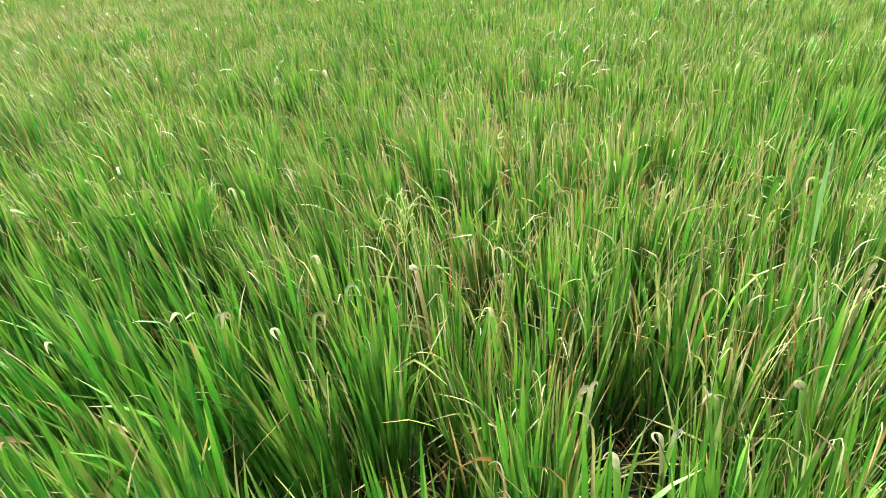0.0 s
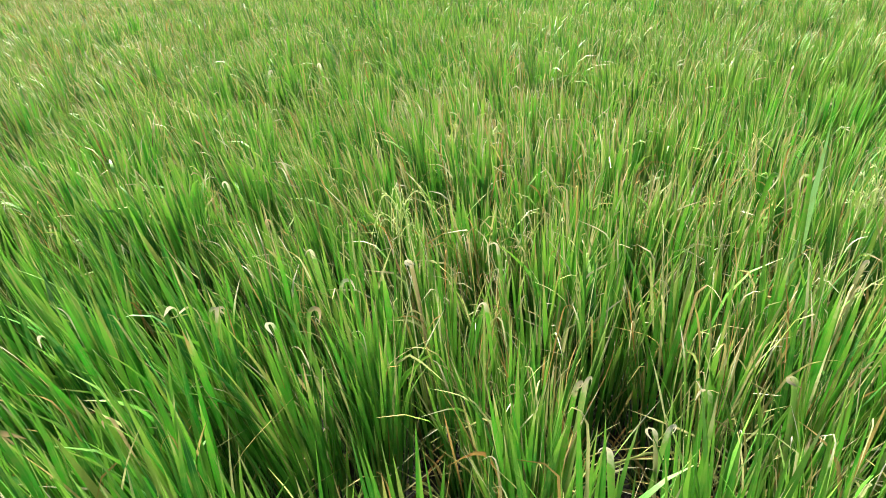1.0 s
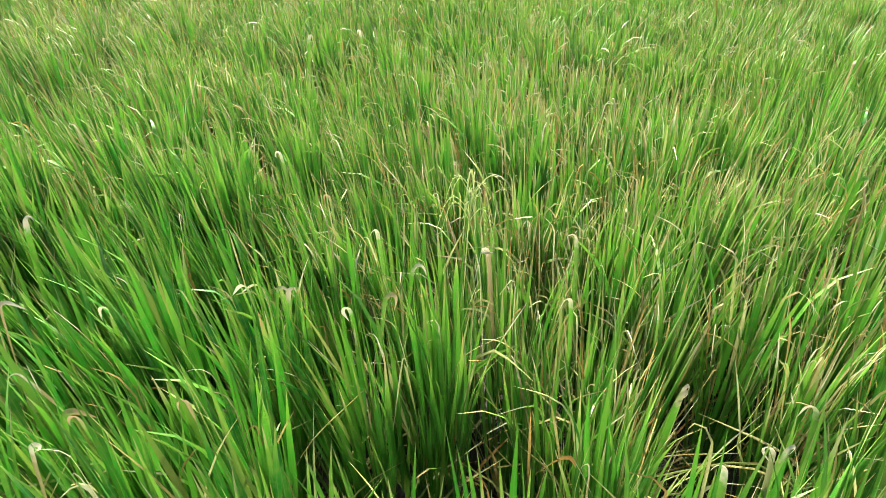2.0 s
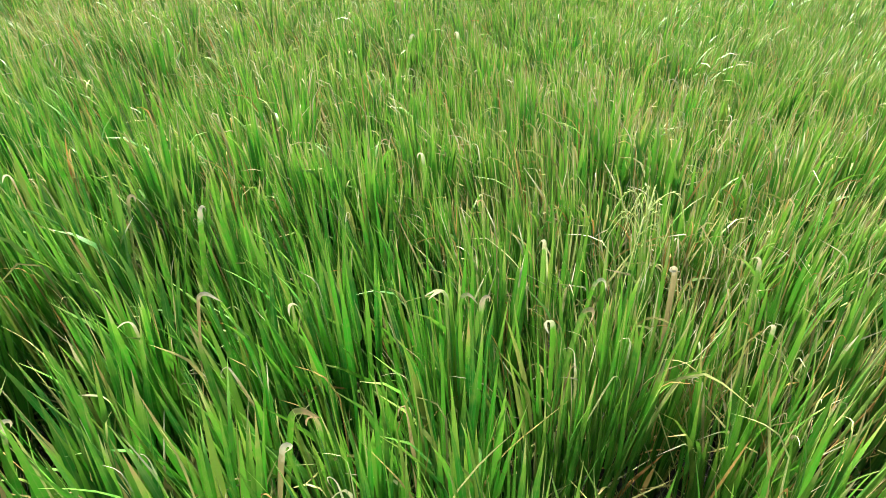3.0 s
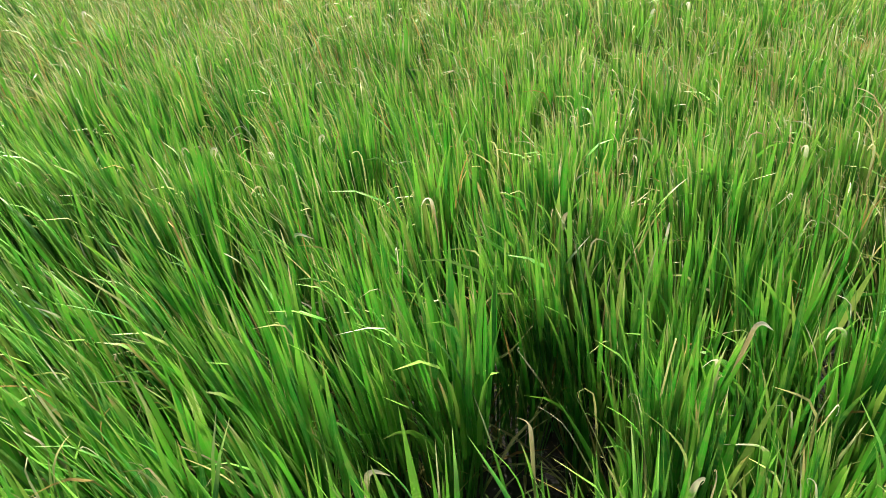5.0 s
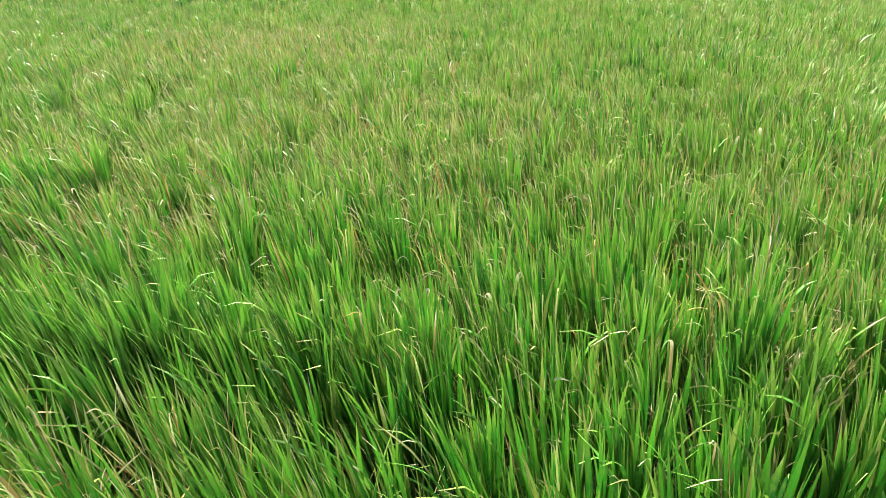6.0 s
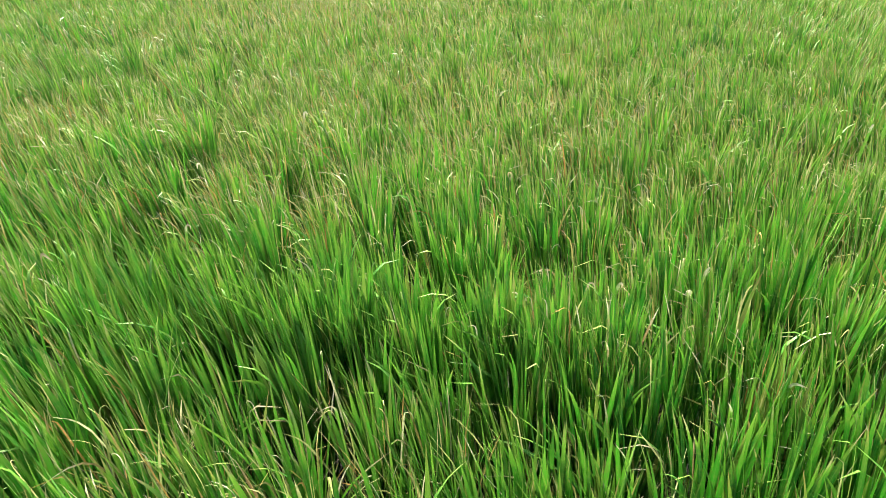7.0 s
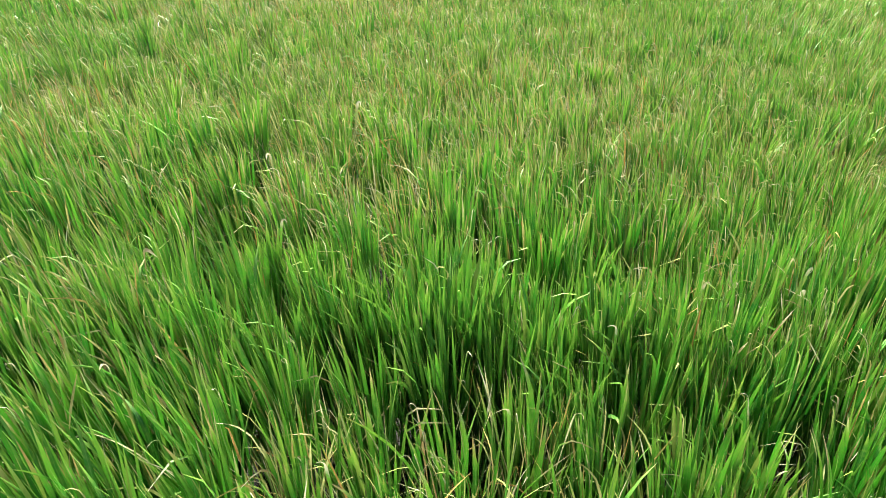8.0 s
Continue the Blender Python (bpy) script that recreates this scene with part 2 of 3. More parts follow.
def tilt(x, y):
    """How each hill leans as a whole, as a slope towards x and y: most of the field leans a little to -x."""
    blown = -0.11 * np.clip((0.6 - x) / 0.9, 0, 1)
    return (blown + 0.05 * smooth_noise(x, y, 1.1, 11.3) + rng.normal(0, 0.03, len(x)), 0.05 * smooth_noise(x, y, 1.1, 17.9) + rng.normal(0, 0.03, len(x)))


def openness(x, y):
    """Gaps between the hills where the wet ground shows."""
    g = 0 * x
    for cx, cy, r in ((-0.22, 0.92, 0.10), (0.02, 0.92, 0.12), (0.26, 0.92, 0.12), (0.5, 0.86, 0.10), (-1.46, 0.96, 0.10), (-1.70, 0.95, 0.13), (-1.95, 0.95, 0.10), (0.07, 0.69, 0.10), (0.16, 1.39, 0.09), (0.33, 0.75, 0.07), (0.32, 0.79, 0.09), (0.56, 1.12, 0.12), (-0.41, 0.81, 0.12), (-0.86, 0.84, 0.09), (-1.86, 0.78, 0.13),
                      (-1.55, 0.85, 0.11), (-2.62, 1.11, 0.10), (-2.04, 1.39, 0.07), (-3.85, 2.88, 0.14),
                      (-1.73, 1.75, 0.10), (2.18, 3.29, 0.16), (1.55, 3.13, 0.12), (-2.24, 0.71, 0.09), (-2.76, 1.37, 0.06)):
        g = g + spot(x, y, cx, cy, r * 0.95)
    return g


def left_edge(y):
    return -4.5 - 0.80 * max(y, 0.5)


def right_edge(y):
    return 1.15 + 0.80 * max(y, 0.5)


def hills(y0, y1, gap, from_x=left_edge, to_x=right_edge):
    """Places of the planted hills between two lines across the field."""
    ys = np.arange(y0, y1, gap)
    x, y = [], []
    for row, at in enumerate(ys):
        line = np.arange(from_x(at), to_x(at), gap) + gap * 0.5 * (row % 2)
        x.append(line)
        y.append(np.full(len(line), at))
    x, y = np.concatenate(x), np.concatenate(y)
    x, y = x + rng.uniform(-0.22, 0.22, len(x)) * gap, y + rng.uniform(-0.22, 0.22, len(y)) * gap
    x, y = x + rng.normal(0, 0.06, len(x)) * gap, y + rng.normal(0, 0.06, len(y)) * gap
    keep = openness(x, y) < 0.45
    return x[keep], y[keep]


def crop(x, y, count, rings, wide, fold=0.0, loose=1.0):
    """Blades for hills at x, y: upright green ones that end in withered tips, bent dry ones, and dead leaves lower down."""
    n = len(x)
    dry, lush = dryness(x, y), lushness(x, y)
    tall = height(x, y) + rng.normal(0, 0.04, n)
    hill = np.repeat(np.arange(n), count)
    m = len(hill)
    withered = rng.random(m) < dry[hill] * 0.85
    turn = rng.uniform(0, 2 * np.pi, m)
    out = rng.random(m) ** 0.6 * 0.10
    lean = np.abs(rng.normal(0.0, 0.045, m)) * loose + out * 0.9
    top = tall[hill] * np.where(withered, rng.uniform(0.74, 1.03, m), 1.05 - rng.random(m) ** 1.4 * 0.46)
    blade = np.where(withered, rng.uniform(0.22, 0.44, m), rng.uniform(0.22, 0.44, m))
    base_z = np.maximum(top - blade, 0.08)
    kind = rng.choice([0, 1, 2, 3], m, p=[0.36, 0.34, 0.10, 0.2])  # straight straw, kinked, hooked, arched
    bend = np.where(withered, np.choose(kind, [rng.uniform(0, 0.5, m), rng.uniform(0.5, 2.2, m), rng.uniform(2.5, 4.6, m), rng.uniform(0.6, 2.0, m)]), rng.exponential(0.11, m) * loose + (rng.random(m) < 0.09 * loose) * rng.uniform(0.4, 1.7, m))
    lean = np.where(withered & (kind == 0), lean + np.abs(rng.normal(0, 0.14, m)), lean)
    knee = np.where(withered, np.choose(kind, [rng.uniform(0.5, 0.9, m), rng.uniform(0.62, 0.92, m), rng.uniform(0.88, 0.95, m), rng.uniform(0.7, 0.9, m)]), rng.uniform(0.6, 0.92, m))
    soft = np.where(withered, np.choose(kind, [rng.uniform(0.05, 0.2, m), rng.uniform(0.006, 0.02, m), rng.uniform(0.012, 0.022, m), rng.uniform(0.03, 0.09, m)]), rng.uniform(0.03, 0.22, m))
    length = np.maximum(top - base_z, 0.15) / np.cos(np.minimum(lean, 0.9)) * np.where(withered, 1.03 + 0.05 * np.minimum(bend, 2.5), 1.0)
    width = np.where(withered, rng.uniform(0.0035, 0.008, m), rng.uniform(0.009, 0.0175, m) * (1 + 0.2 * lush[hill])) * wide
    twist = np.where(withered, rng.normal(0, 2.2, m), rng.normal(0, 0.6, m))
    fade = 0.92 + 0.7 * dry[hill] + np.abs(rng.normal(0, 0.16, m))
    base = np.stack([x[hill] + np.cos(turn) * out, y[hill] + np.sin(turn) * out, base_z], 1)
    turn = turn + rng.normal(0, 0.4, m)
    tx, ty = tilt(x, y)
    lx, ly = lean * np.cos(turn) + tx[hill], lean * np.sin(turn) + ty[hill]
    lean, turn = np.hypot(lx, ly), np.arctan2(ly, lx)
    # the width of a blade mostly faces out of its hill, but not of one side alone
    twist = twist + np.where(withered, 0.0, rng.uniform(-1.0, 1.0, m))
    parts = []
    bent = HOOKED if rings > 4 else np.array([0, 0.55, 0.82, 0.92, 1.0])
    for dead in (False, True):
        k = withered == dead
        if k.any():
            some, rows = int(k.sum()), bent if dead else np.linspace(0, 1, rings)
            pts = blade_arrays(some, base[k], turn[k], lean[k], bend[k], knee[k], soft[k], length[k], width[k], twist[k], rows, fold, 0.30 if dead else 0.5)
            slot = np.where(rng.random(some) < 0.35, PALE_SLOT, DRY_SLOT) if dead else np.full(some, GREEN_SLOT)
            parts.append((pts, slot, rows, np.ones(some) if dead else fade[k]))
    return parts


HOOKED = np.array([0, 0.35, 0.62, 0.76, 0.84, 0.89, 0.93, 0.965, 1.0])


def culms(x, y, count):
    """The stems low in each hill, and dead straw hanging about them."""
    n = len(x)
    hill = np.repeat(np.arange(n), count)
    m = len(hill)
    turn = rng.uniform(0, 2 * np.pi, m)
    out = rng.random(m) ** 0.5 * 0.05
    base = np.stack([x[hill] + np.cos(turn) * out, y[hill] + np.sin(turn) * out, np.full(m, -0.01)], 1)
    flat = np.zeros(m)
    dead = rng.random(m) < 0.28
    pts = blade_arrays(m, base, turn, np.where(dead, rng.uniform(0.1, 0.6, m), rng.uniform(0.02, 0.18, m)), np.where(dead, rng.uniform(0, 1.2, m), flat),
                       flat + 0.6, flat + 0.15, np.where(dead, rng.uniform(0.25, 0.6, m), rng.uniform(0.48, 0.68, m)), rng.uniform(0.006, 0.012, m), flat, np.linspace(0, 1, 4))
    return [(pts, dead.astype(int), np.linspace(0, 1, 4), np.full(m, 0.7))]


# ---- the ground ----
def build_ground():
    bm = bmesh.new()
    lines_x = [-900, -200, -60, -30] + [i * 0.5 for i in range(-36, 25)] + [30, 60, 200, 900]
    lines_y = [-900, -200, -40, -8] + [i * 0.5 for i in range(-6, 41)] + [30, 60, 200, 900]
    grid = [[bm.verts.new((x, y, 0.03 * noise.noise(Vector((x * 0.9, y * 0.9, 0))))) for x in lines_x] for y in lines_y]
    for a, b in zip(grid, grid[1:]):
        for i in range(len(lines_x) - 1):
            bm.faces.new((a[i], a[i + 1], b[i + 1], b[i])).smooth = True
    me = bpy.data.meshes.new("ground")
    bm.to_mesh(me)
    bm.free()
    me.materials.append(MUD)
    return tagged(new("ground", me), "dark wet mud of a paddy field", "ground", kind="structure")


build_ground()

# ---- the crop beyond the nearest rows ----
NEAR, MIDDLE, FAR, END = 1.75, 6.0, 13.0, 30.0
bx, by = hills(NEAR, 3.4, 0.24)
me = blade_mesh("rice_crop", crop(bx, by, 125, 6, 1.0) + culms(bx, by, 18))
tagged(new("rice_crop", me), "lush green rice crop behind the nearest plants", "rice crop", kind="stuff")
bx, by = hills(3.4, MIDDLE, 0.24)
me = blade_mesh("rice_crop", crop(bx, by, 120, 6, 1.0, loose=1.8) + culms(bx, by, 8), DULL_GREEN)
tagged(new("rice_crop", me), "dense green rice crop with scattered withered tan blades", "rice crop", kind="stuff")
cx, cy = hills(MIDDLE, FAR, 0.24)
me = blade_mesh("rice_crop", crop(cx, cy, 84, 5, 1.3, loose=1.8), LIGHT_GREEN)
tagged(new("rice_crop", me), "green rice crop farther into the paddy field", "rice crop", kind="stuff")
dx, dy = hills(FAR, END, 0.36)
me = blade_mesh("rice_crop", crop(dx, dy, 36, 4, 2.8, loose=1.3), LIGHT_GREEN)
tagged(new("rice_crop", me), "distant even green rice crop of the paddy field", "rice crop", kind="stuff")


for west, east in ((lambda y: -19.0, left_edge), (right_edge, lambda y: 16.0)):
    ex, ey = hills(-4.0, 18.0, 0.24, west, east)
    me = blade_mesh("rice_crop", crop(ex, ey, 36, 3, 2.0))
    tagged(new("rice_crop", me), "green rice crop at the side of the field", "rice crop", kind="stuff")
# unseen hills behind and beside the near plants, added to block light under the canopy
ex, ey = hills(-4.0, 0.42, 0.24)
for west, east in ((left_edge, lambda y: -5.1), (lambda y: 1.6, right_edge)):
    fx, fy = hills(0.46, NEAR, 0.24, west, east)
    ex, ey = np.concatenate([ex, fx]), np.concatenate([ey, fy])
me = blade_mesh("rice_crop", crop(ex, ey, 60, 4, 1.3) + culms(ex, ey, 4))
tagged(new("rice_crop", me), "green rice crop added out of view to block light", "rice crop", kind="stuff")


# ---- the nearest rice plants, one by one ----
def part(name, me, parent, label=""):
    ob = new(name, me)
    ob.parent = parent
    return tagged(ob, label)


def single_blade(name, slot, lean, bend, knee, soft, length, width, twist, rings=9, fold=0.5, taper=0.27, fading=1.0, fade=1.0):
    one = [np.array([v]) for v in (0.0, lean, bend, knee, soft, length, width, twist)]
    tight = np.concatenate([np.linspace(0, max(knee - 4 * soft, 0.3), rings // 2, endpoint=False), np.linspace(max(knee - 4 * soft, 0.3), 1, rings - rings // 2)])
    s = tight if bend > 1.0 else np.linspace(0, 1, rings)
    pts = blade_arrays(1, np.zeros((1, 3)), *one, s, fold, taper)
    return blade_mesh(name, [(pts, np.array([slot]), s ** fading, np.array([fade]))]), pts[0].mean(1)


GREEN_LEAVES = [[single_blade("leaf", GREEN_SLOT, rng.uniform(0.0, 0.06), rng.exponential(0.16) + (i % 6 == 0) * rng.uniform(0.3, 1.0), rng.uniform(0.55, 0.9),
                              rng.uniform(0.1, 0.3), 1.0, rng.uniform(0.026, 0.042), rng.normal(0, 0.9), 9, taper=0.5, fade=fade + rng.uniform(-0.08, 0.08))[0] for i in range(18)]
                for fade in (0.95, 1.1, 1.28, 1.5)]
DRY_LEAVES = []
for i in range(48):
    kind = i % 4
    bend, knee, soft = ((rng.uniform(0, 0.5), rng.uniform(0.5, 0.9), 0.1), (rng.uniform(0.5, 2.2), rng.uniform(0.6, 0.9), rng.uniform(0.008, 0.03)),
                        (rng.uniform(2.2, 4.2), rng.uniform(0.86, 0.94), rng.uniform(0.012, 0.022)), (rng.uniform(0.4, 1.5), rng.uniform(0.5, 0.85), rng.uniform(0.04, 0.12)))[kind]
    DRY_LEAVES.append(single_blade("dry_leaf", PALE_SLOT if i % 5 < 3 else DRY_SLOT, rng.uniform(0.0, 0.15), bend, knee, soft, 1.0,
                                   rng.uniform(0.012, 0.024), rng.normal(0, 2.2), 15, taper=0.3)[0])
PLANTS = []


def rice_plant(x, y, dry, tall, leaves, slope=(0.0, 0.0), lush=0.0):
    state = "mostly withered rice plant with tan bent leaves" if dry > 0.4 else \
        "green rice plant with several dry curled leaves" if dry > 0.15 else "lush green rice plant with upright pointed leaves"
    plant = tagged(new("rice_plant"), state, "rice plant", "rice plants in the paddy field")
    plant.location = (x, y, 0)
    PLANTS.append((x, y, plant))
    for i in range(leaves):
        withered = rng.random() < dry
        turn, out = rng.uniform(0, 2 * math.pi), rng.random() ** 0.6 * 0.085
        lean = abs(rng.normal(0.0, 0.045)) + out * 0.9 + withered * abs(rng.normal(0, 0.08))
        size = rng.uniform(0.24, 0.46) if withered else rng.uniform(0.26, 0.46)
        top = tall * (rng.uniform(0.72, 1.04) if withered else 1.05 - rng.random() ** 1.4 * 0.42)
        root = (math.cos(turn) * out, math.sin(turn) * out, max(top - size * math.cos(lean), 0.05))
        turn += rng.normal(0, 0.4)
        lx, ly = lean * math.cos(turn) + slope[0], lean * math.sin(turn) + slope[1]
        lean, turn = math.hypot(lx, ly), math.atan2(ly, lx)
        worn = min(3, int(4 * abs(rng.normal(0.0, 0.28)) + 3.2 * dry))
        me = DRY_LEAVES[rng.integers(len(DRY_LEAVES))] if withered else GREEN_LEAVES[worn][rng.integers(len(GREEN_LEAVES[worn]))]
        leaf = part("dry_leaf" if withered else "leaf", me, plant, "withered tan leaf" if withered else "")
        wide = (rng.uniform(0.30, 0.62) if withered else rng.uniform(0.75, 1.2) * (1 + 0.2 * lush)) * 0.31 / size
        leaf.matrix_basis = Matrix.LocRotScale(root, Matrix.Rotation(turn, 3, "Z") @ Matrix.Rotation(lean, 3, "Y") @ Matrix.Rotation(rng.uniform(-1.2, 1.2), 3, "Z"),
                                               (size, size * wide, size))
    return plant


ax, ay = hills(0.40, NEAR, 0.22)
inside = (ax > -5.1) & (ax < 1.6)
ax, ay = ax[inside], ay[inside]
near_dry = dryness(ax, ay)
near_tall = height(ax, ay) + rng.normal(0, 0.025, len(ax))
slope_x, slope_y = tilt(ax, ay)
for x, y, d, h, sx, sy, g in zip(ax, ay, near_dry, near_tall, slope_x, slope_y, lushness(ax, ay)):
    plant = rice_plant(x, y, float(d), float(h), 34, (float(sx), float(sy)), float(g))
    inner = [(pts - np.array([x, y, 0.0]), slot, s, fade) for pts, slot, s, fade in crop(np.array([x]), np.array([y]), int(80 * (1 - min(d, 0.5))), 6, 0.95) + culms(np.array([x]), np.array([y]), 44)]
    tagged(part("inner_foliage", blade_mesh("inner_foliage", inner), plant, "dense inner blades and stems of the hill"), kind="stuff")


# ---- leaves that stand out: bleached hooks and bent tips over the canopy ----
def curled_leaf(x, y, z, turn, bend=3.6, knee=0.86, width=0.010, length=0.5, soft=0.02, twist=1.2):
    """A bleached leaf whose bow is highest at x, y, z and falls towards turn (degrees, 0 is +x)."""
    knee, soft = knee + (1 - knee) * 0.5, min(soft, 0.03) * 0.5
    me, spine = single_blade("curled_leaf", PALE_SLOT, 0.1, bend * 1.1, knee, soft, length, width * 1.05, twist, 24, 0.3, 0.10, 2.4)
    top = spine[spine[:, 2].argmax()]
    way = Matrix.Rotation(radians(turn), 3, "Z")
    root = Vector((x, y, z + 0.03)) - way @ Vector(top)
    near = min(PLANTS, key=lambda p: (p[0] - root.x) ** 2 + (p[1] - root.y) ** 2)
    if math.hypot(near[0] - root.x, near[1] - root.y) > 0.16:
        rice_plant(root.x, root.y, 0.3, 0.82, 8)
        near = PLANTS[-1]
    leaf = part("curled_leaf", me, near[2], "bleached cream leaf with a hooked tip")
    leaf.matrix_basis = Matrix.LocRotScale(root - near[2].location, way, None)


curled_leaf(-0.10, 1.25, 0.88, 190, 4.2, 0.86, 0.012)
curled_leaf(-0.63, 1.10, 0.87, 170, 2.2, 0.82, 0.013)
curled_leaf(-0.53, 1.12, 0.85, 20, 3.0, 0.92, 0.014)
curled_leaf(1.78, 3.00, 0.90, 250, 2.9, 0.84, 0.022)
curled_leaf(0.24, 0.67, 0.83, 175, 2.6, 0.92, 0.014)
curled_leaf(0.27, 0.88, 0.80, 30, 3.0, 0.90, 0.012)
curled_leaf(0.92, 1.50, 0.96, 5, 3.3, 0.74, 0.012, soft=0.05)
curled_leaf(1.01, 1.51, 0.95, 175, 3.0, 0.78, 0.012, soft=0.05)
curled_leaf(0.07, 1.09, 0.85, 200, 2.5, 0.85, 0.009)
curled_leaf(0.62, 0.80, 0.85, 160, 3.9, 0.84, 0.011)
curled_leaf(1.00, 1.18, 0.86, 10, 3.4, 0.85, 0.009)
curled_leaf(0.12, 1.32, 0.88, 170, 2.2, 0.92, 0.012)
curled_leaf(0.36, 0.69, 0.85, 15, 3.6, 0.86, 0.009)
curled_leaf(0.32, 0.69, 0.85, 165, 3.4, 0.86, 0.009)
curled_leaf(0.48, 0.83, 0.80, 150, 2.6, 0.84, 0.011)
curled_leaf(-0.31, 1.10, 0.85, 10, 3.0, 0.80, 0.010, soft=0.05)
curled_leaf(-0.40, 1.05, 0.85, 185, 3.2, 0.84, 0.012)
curled_leaf(-0.74, 1.88, 0.86, 190, 3.0, 0.90, 0.013)
curled_leaf(-1.25, 1.38, 0.88, 70, 2.6, 0.90, 0.014)
curled_leaf(-0.68, 0.84, 0.79, 200, 2.8, 0.88, 0.010)
curled_leaf(-0.90, 3.36, 0.92, 30, 2.8, 0.90, 0.016)
curled_leaf(0.23, 0.81, 0.85, 20, 4.0, 0.86, 0.010)
curled_leaf(-1.13, 1.07, 0.84, 15, 2.0, 0.80, 0.009)
curled_leaf(-0.83, 0.76, 0.83, 190, 2.8, 0.90, 0.013)
curled_leaf(-0.86, 0.80, 0.80, 20, 2.0, 0.78, 0.012)
curled_leaf(-0.63, 1.19, 0.81, 175, 2.0, 0.76, 0.009, soft=0.06)
curled_leaf(-0.57, 1.18, 0.81, 5, 2.2, 0.82, 0.009)
curled_leaf(-1.22, 0.80, 0.80, 170, 1.6, 0.74, 0.013, soft=0.06)
curled_leaf(-0.38, 1.42, 0.83, 220, 2.4, 0.90, 0.012)
curled_leaf(-0.95, 1.11, 0.80, 170, 2.8, 0.82, 0.010, soft=0.05)
curled_leaf(-0.85, 0.69, 0.84, 10, 3.8, 0.90, 0.012)
curled_leaf(-0.26, 1.25, 0.83, 15, 2.6, 0.82, 0.009, soft=0.05)
curled_leaf(-0.54, 1.63, 0.83, 180, 3.0, 0.88, 0.010)
curled_leaf(-1.33, 0.72, 0.81, 20, 3.4, 0.92, 0.013)
curled_leaf(-1.33, 0.69, 0.87, 80, 2.6, 0.92, 0.012)
curled_leaf(-1.25, 0.97, 0.83, 200, 2.0, 0.86, 0.009)
curled_leaf(-1.62, 0.80, 0.84, 160, 1.4, 0.92, 0.013)
curled_leaf(-1.87, 0.75, 0.74, 10, 1.9, 0.84, 0.011)
curled_leaf(-0.68, 3.59, 0.90, 200, 3.0, 0.90, 0.016)
curled_leaf(-2.38, 1.79, 0.86, 200, 3.4, 0.86, 0.012)
curled_leaf(-2.58, 1.84, 0.85, 15, 3.2, 0.86, 0.010)
curled_leaf(-4.01, 3.51, 0.90, 10, 3.0, 0.88, 0.015)
curled_leaf(-4.37, 2.81, 0.86, 180, 2.8, 0.86, 0.014)
curled_leaf(-2.89, 2.76, 0.86, 170, 3.0, 0.88, 0.012)
curled_leaf(-1.48, 1.47, 0.85, 20, 3.0, 0.90, 0.012)
curled_leaf(-1.85, 1.52, 0.86, 190, 2.4, 0.86, 0.010)
curled_leaf(-2.19, 1.42, 0.80, 0, 1.7, 0.80, 0.008)
curled_leaf(-2.94, 1.79, 0.84, 180, 2.2, 0.84, 0.008)
curled_leaf(-2.68, 1.84, 0.85, 0, 2.6, 0.90, 0.010)
curled_leaf(-2.39, 1.68, 0.80, 190, 2.2, 0.82, 0.010)
curled_leaf(-3.88, 1.04, 0.89, 170, 2.2, 0.94, 0.015)
curled_leaf(-4.18, 2.20, 0.85, 20, 3.0, 0.90, 0.010)
curled_leaf(-3.45, 1.26, 0.83, 190, 1.8, 0.84, 0.009)
curled_leaf(-3.08, 1.59, 0.85, 160, 2.0, 0.90, 0.009)
curled_leaf(-4.49, 1.38, 0.85, 170, 2.4, 0.86, 0.012)
curled_leaf(-4.58, 1.92, 0.87, 350, 2.0, 0.80, 0.012)
curled_leaf(-2.25, 1.95, 0.85, 10, 3.4, 0.88, 0.010)


def dead_leaves(x, y, count, seed):
    """Dead straw that has sagged out of the plant nearest to x, y into the gap beside it."""
    pick = random.Random(seed)
    near = min(PLANTS, key=lambda p: (p[0] - x) ** 2 + (p[1] - y) ** 2)
    for i in range(count):
        me, spine = single_blade("dead_straw", DRY_SLOT, pick.uniform(0.35, 1.0), pick.choice((-0.7, 0.5, 1.2)) * pick.uniform(0.6, 1.3), pick.uniform(0.45, 0.8),
                                 pick.uniform(0.01, 0.06), pick.uniform(0.4, 0.62), pick.uniform(0.003, 0.0065), pick.uniform(-3, 3), 12)
        straw = part("dead_straw", me, near[2], "sagging dead straw")
        straw.matrix_basis = Matrix.LocRotScale((pick.uniform(-0.04, 0.04), pick.uniform(-0.04, 0.04), pick.uniform(0.12, 0.35)),
                                                Matrix.Rotation(pick.uniform(0, math.tau), 3, "Z"), None)


for seed, (x, y) in enumerate(((0.56, 0.98), (0.66, 0.87), (0.43, 1.03), (-0.87, 0.87), (-0.96, 0.84), (-1.86, 0.78), (-1.21, 0.68), (0.07, 0.74), (0.31, 0.84),
                               (-1.01, 0.82), (-2.62, 1.16), (-3.45, 1.21), (-3.52, 1.07), (-3.96, 1.28), (-0.41, 0.83), (-1.78, 1.57))):
    dead_leaves(x, y, 12, seed)


# ---- a grass in flower, and one broad blade standing over the crop ----
def solid(name, bm, material, parent, label=""):
    me = bpy.data.meshes.new(name)
    bm.to_mesh(me)
    bm.free()
    me.materials.append(material)
    return part(name, me, parent, label)


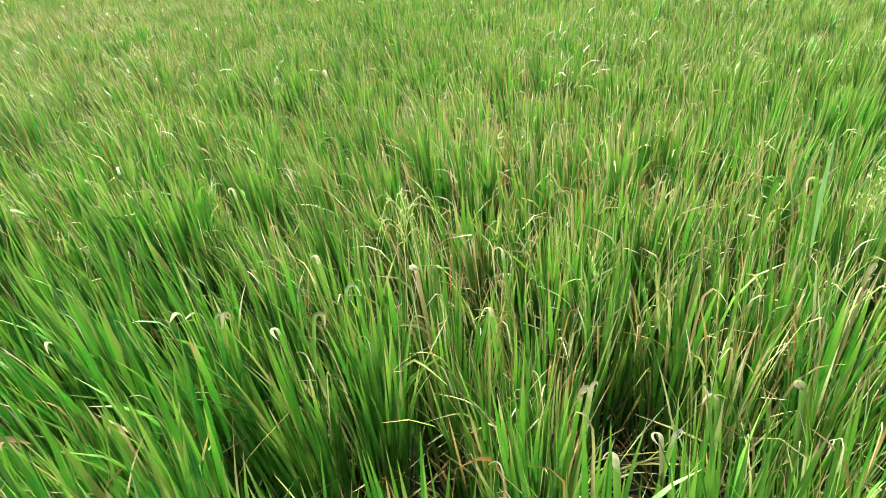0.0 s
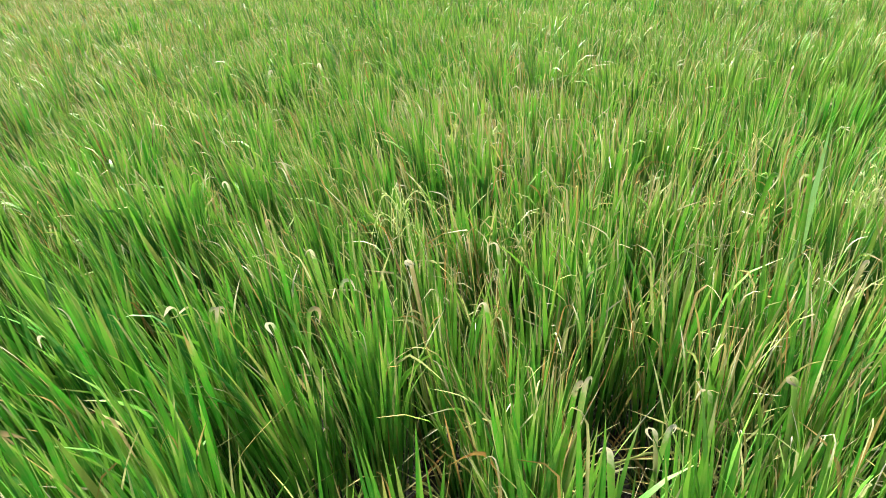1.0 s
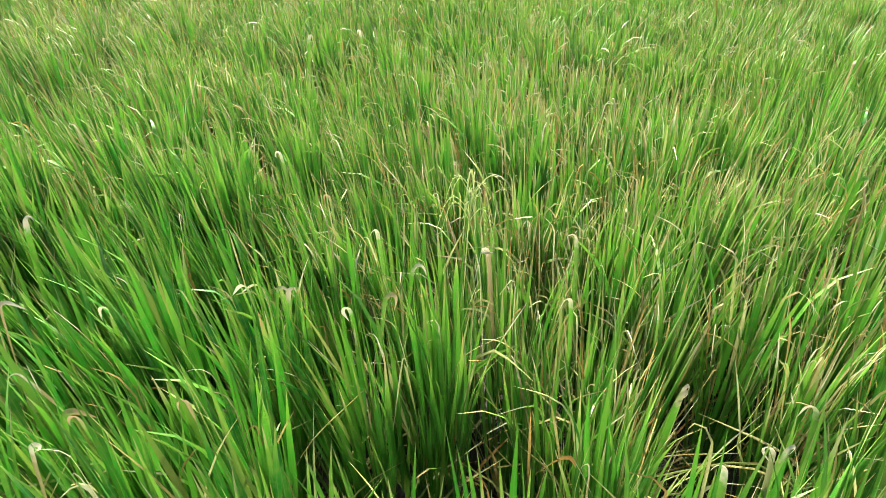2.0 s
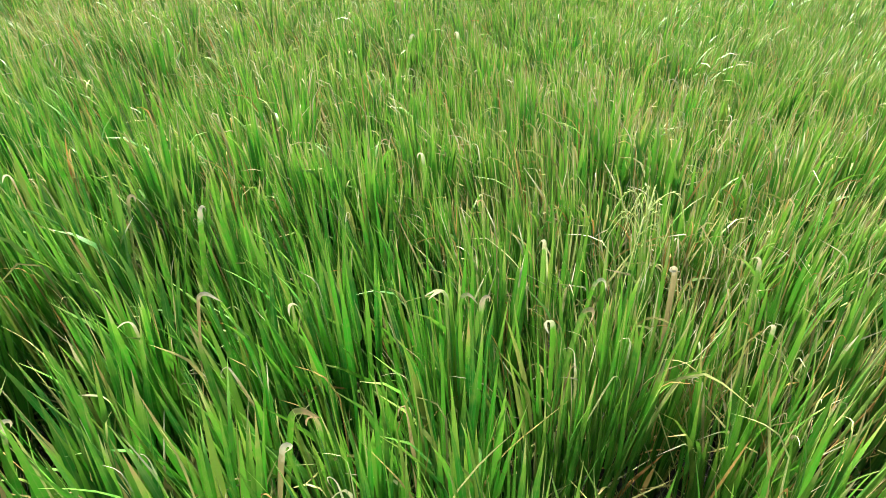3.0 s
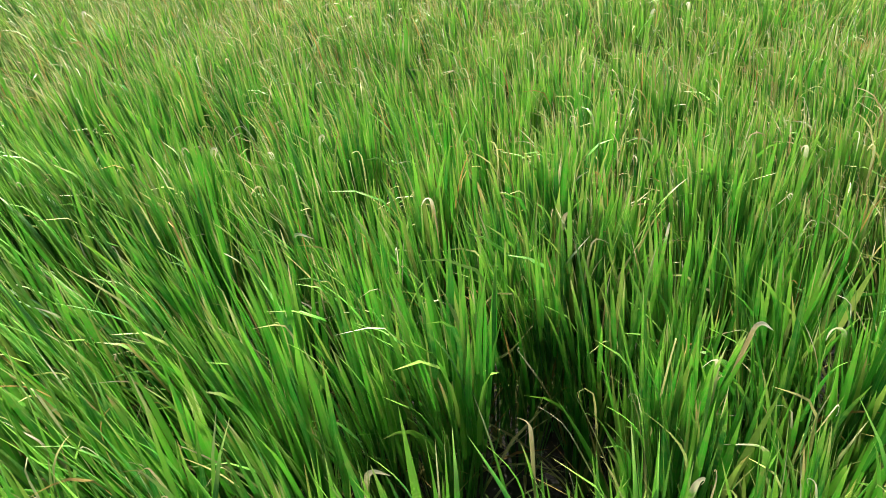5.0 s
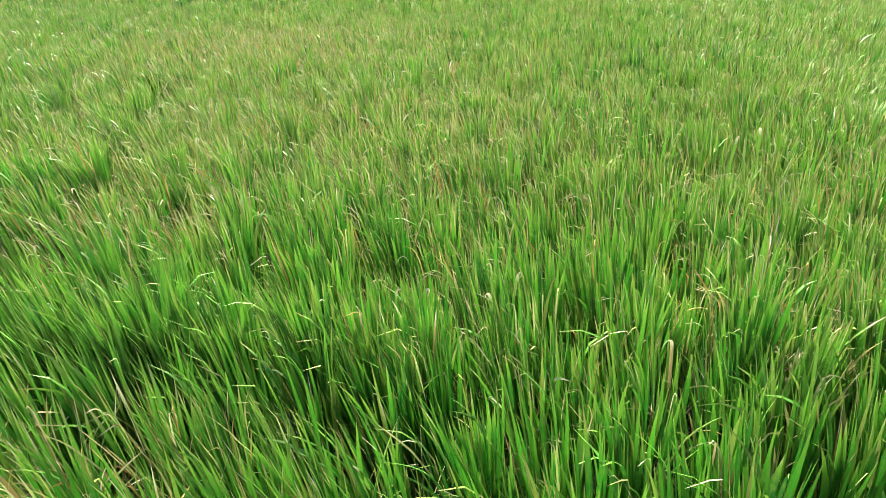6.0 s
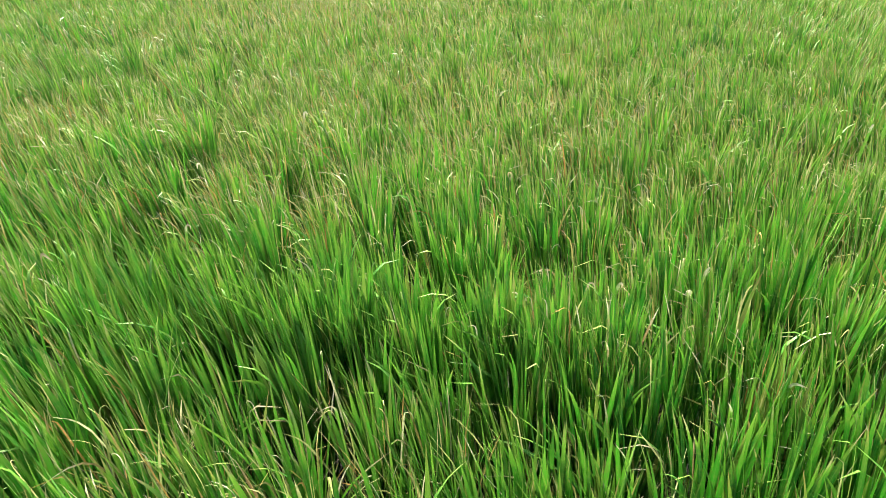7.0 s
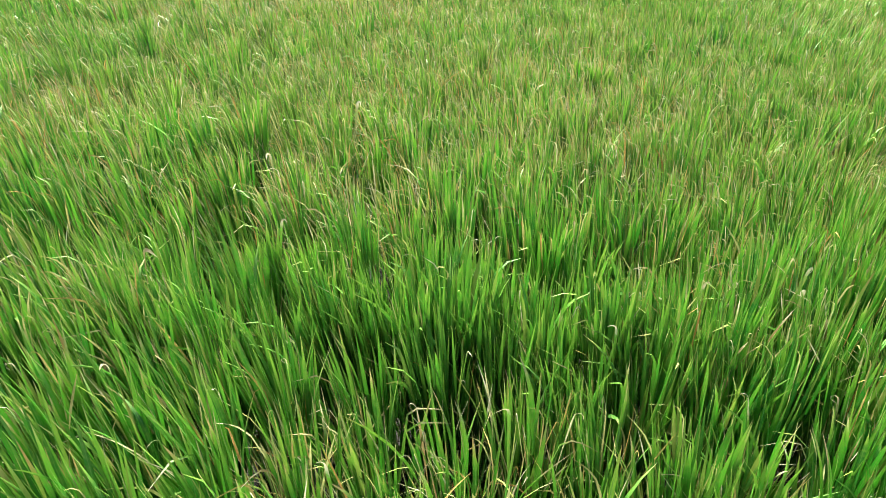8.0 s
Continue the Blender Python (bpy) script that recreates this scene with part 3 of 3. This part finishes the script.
def tube(bm, points, r0, r1, sides=5):
    rings = []
    for i, p in enumerate(points):
        r = r0 + (r1 - r0) * i / (len(points) - 1)
        a, b = points[max(i - 1, 0)], points[min(i + 1, len(points) - 1)]
        q = (b - a).to_track_quat("Z", "Y")
        rings.append([bm.verts.new(p + q @ Vector((r * math.cos(k * math.tau / sides), r * math.sin(k * math.tau / sides), 0))) for k in range(sides)])
    for a, b in zip(rings, rings[1:]):
        for k in range(sides):
            bm.faces.new((a[k], a[(k + 1) % sides], b[(k + 1) % sides], b[k]))


def grain(bm, at, way, size):
    q = way.to_track_quat("Z", "Y")
    mid = [bm.verts.new(at + q @ Vector((size * 0.15 * math.cos(k * math.tau / 4), size * 0.15 * math.sin(k * math.tau / 4), size * 0.45))) for k in range(4)]
    low, high = bm.verts.new(at), bm.verts.new(at + q @ Vector((0, 0, size)))
    for k in range(4):
        bm.faces.new((low, mid[(k + 1) % 4], mid[k])).smooth = False
        bm.faces.new((high, mid[k], mid[(k + 1) % 4])).smooth = False


def flowering_grass(x, y, top, sprays, spread, seed, droop=0.05):
    pick = random.Random(seed)
    plant = tagged(new("flowering_grass"), "pale green grass seed head drooping above rice leaves", "grass")
    plant.location = (x, y, 0)
    stem = bmesh.new()
    joint = Vector((0.02, 0.0, top - 0.13))
    tube(stem, [Vector((0, 0, 0)), Vector((0.005, 0, 0.4)), joint, joint + Vector((0.012, 0, 0.09))], 0.0025, 0.001)
    solid("stem", stem, SEED, plant)
    for i in range(sprays):
        bm = bmesh.new()
        start = joint + Vector((0.012, 0, 0.10)) * (i / sprays)
        turn, rise = i * 2.4 + pick.uniform(-0.4, 0.4), pick.uniform(0.06, 0.10)
        reach = spread * pick.uniform(0.6, 1.15)
        line = []
        for k in range(10):
            f = k / 9
            line.append(start + Vector((math.cos(turn) * reach * f, math.sin(turn) * reach * f, rise * math.sin(f * 2.2) - droop * f ** 3)))
        tube(bm, line, 0.0014, 0.0007, 4)
        for k in range(3, 10):
            way = (line[k] - line[k - 1]).normalized() + Vector((pick.uniform(-0.3, 0.3), pick.uniform(-0.3, 0.3), pick.uniform(-0.3, 0.1)))
            grain(bm, line[k], way.normalized(), 0.013)
        solid("seed_spray", bm, SEED, plant, "drooping spray of pale grains")
    return plant


flowering_grass(-0.15, 1.45, 1.0, 16, 0.085, 4, 0.10)
flowering_grass(1.05, 1.36, 0.97, 8, 0.03, 8, -0.03)
flowering_grass(1.16, 1.45, 0.96, 8, 0.03, 9, -0.03)

weed = tagged(new("broad_grass_blade"), "single broad pale green grass blade above the crop", "grass")
weed.location = (1.08, 1.55, 0)
broad, _ = single_blade("blade", GREEN_SLOT, 0.0, 0.06, 0.75, 0.1, 1.13, 0.032, 0.1, 16, 0.2, 0.4, fade=0.8)
broad.materials[GREEN_SLOT] = green_leaf_material("pale_green_grass", 1.9, (0.150, 0.290, 0.090))
part("blade", broad, weed, "broad pale green blade")
weed.rotation_euler = (0, 0, radians(80))
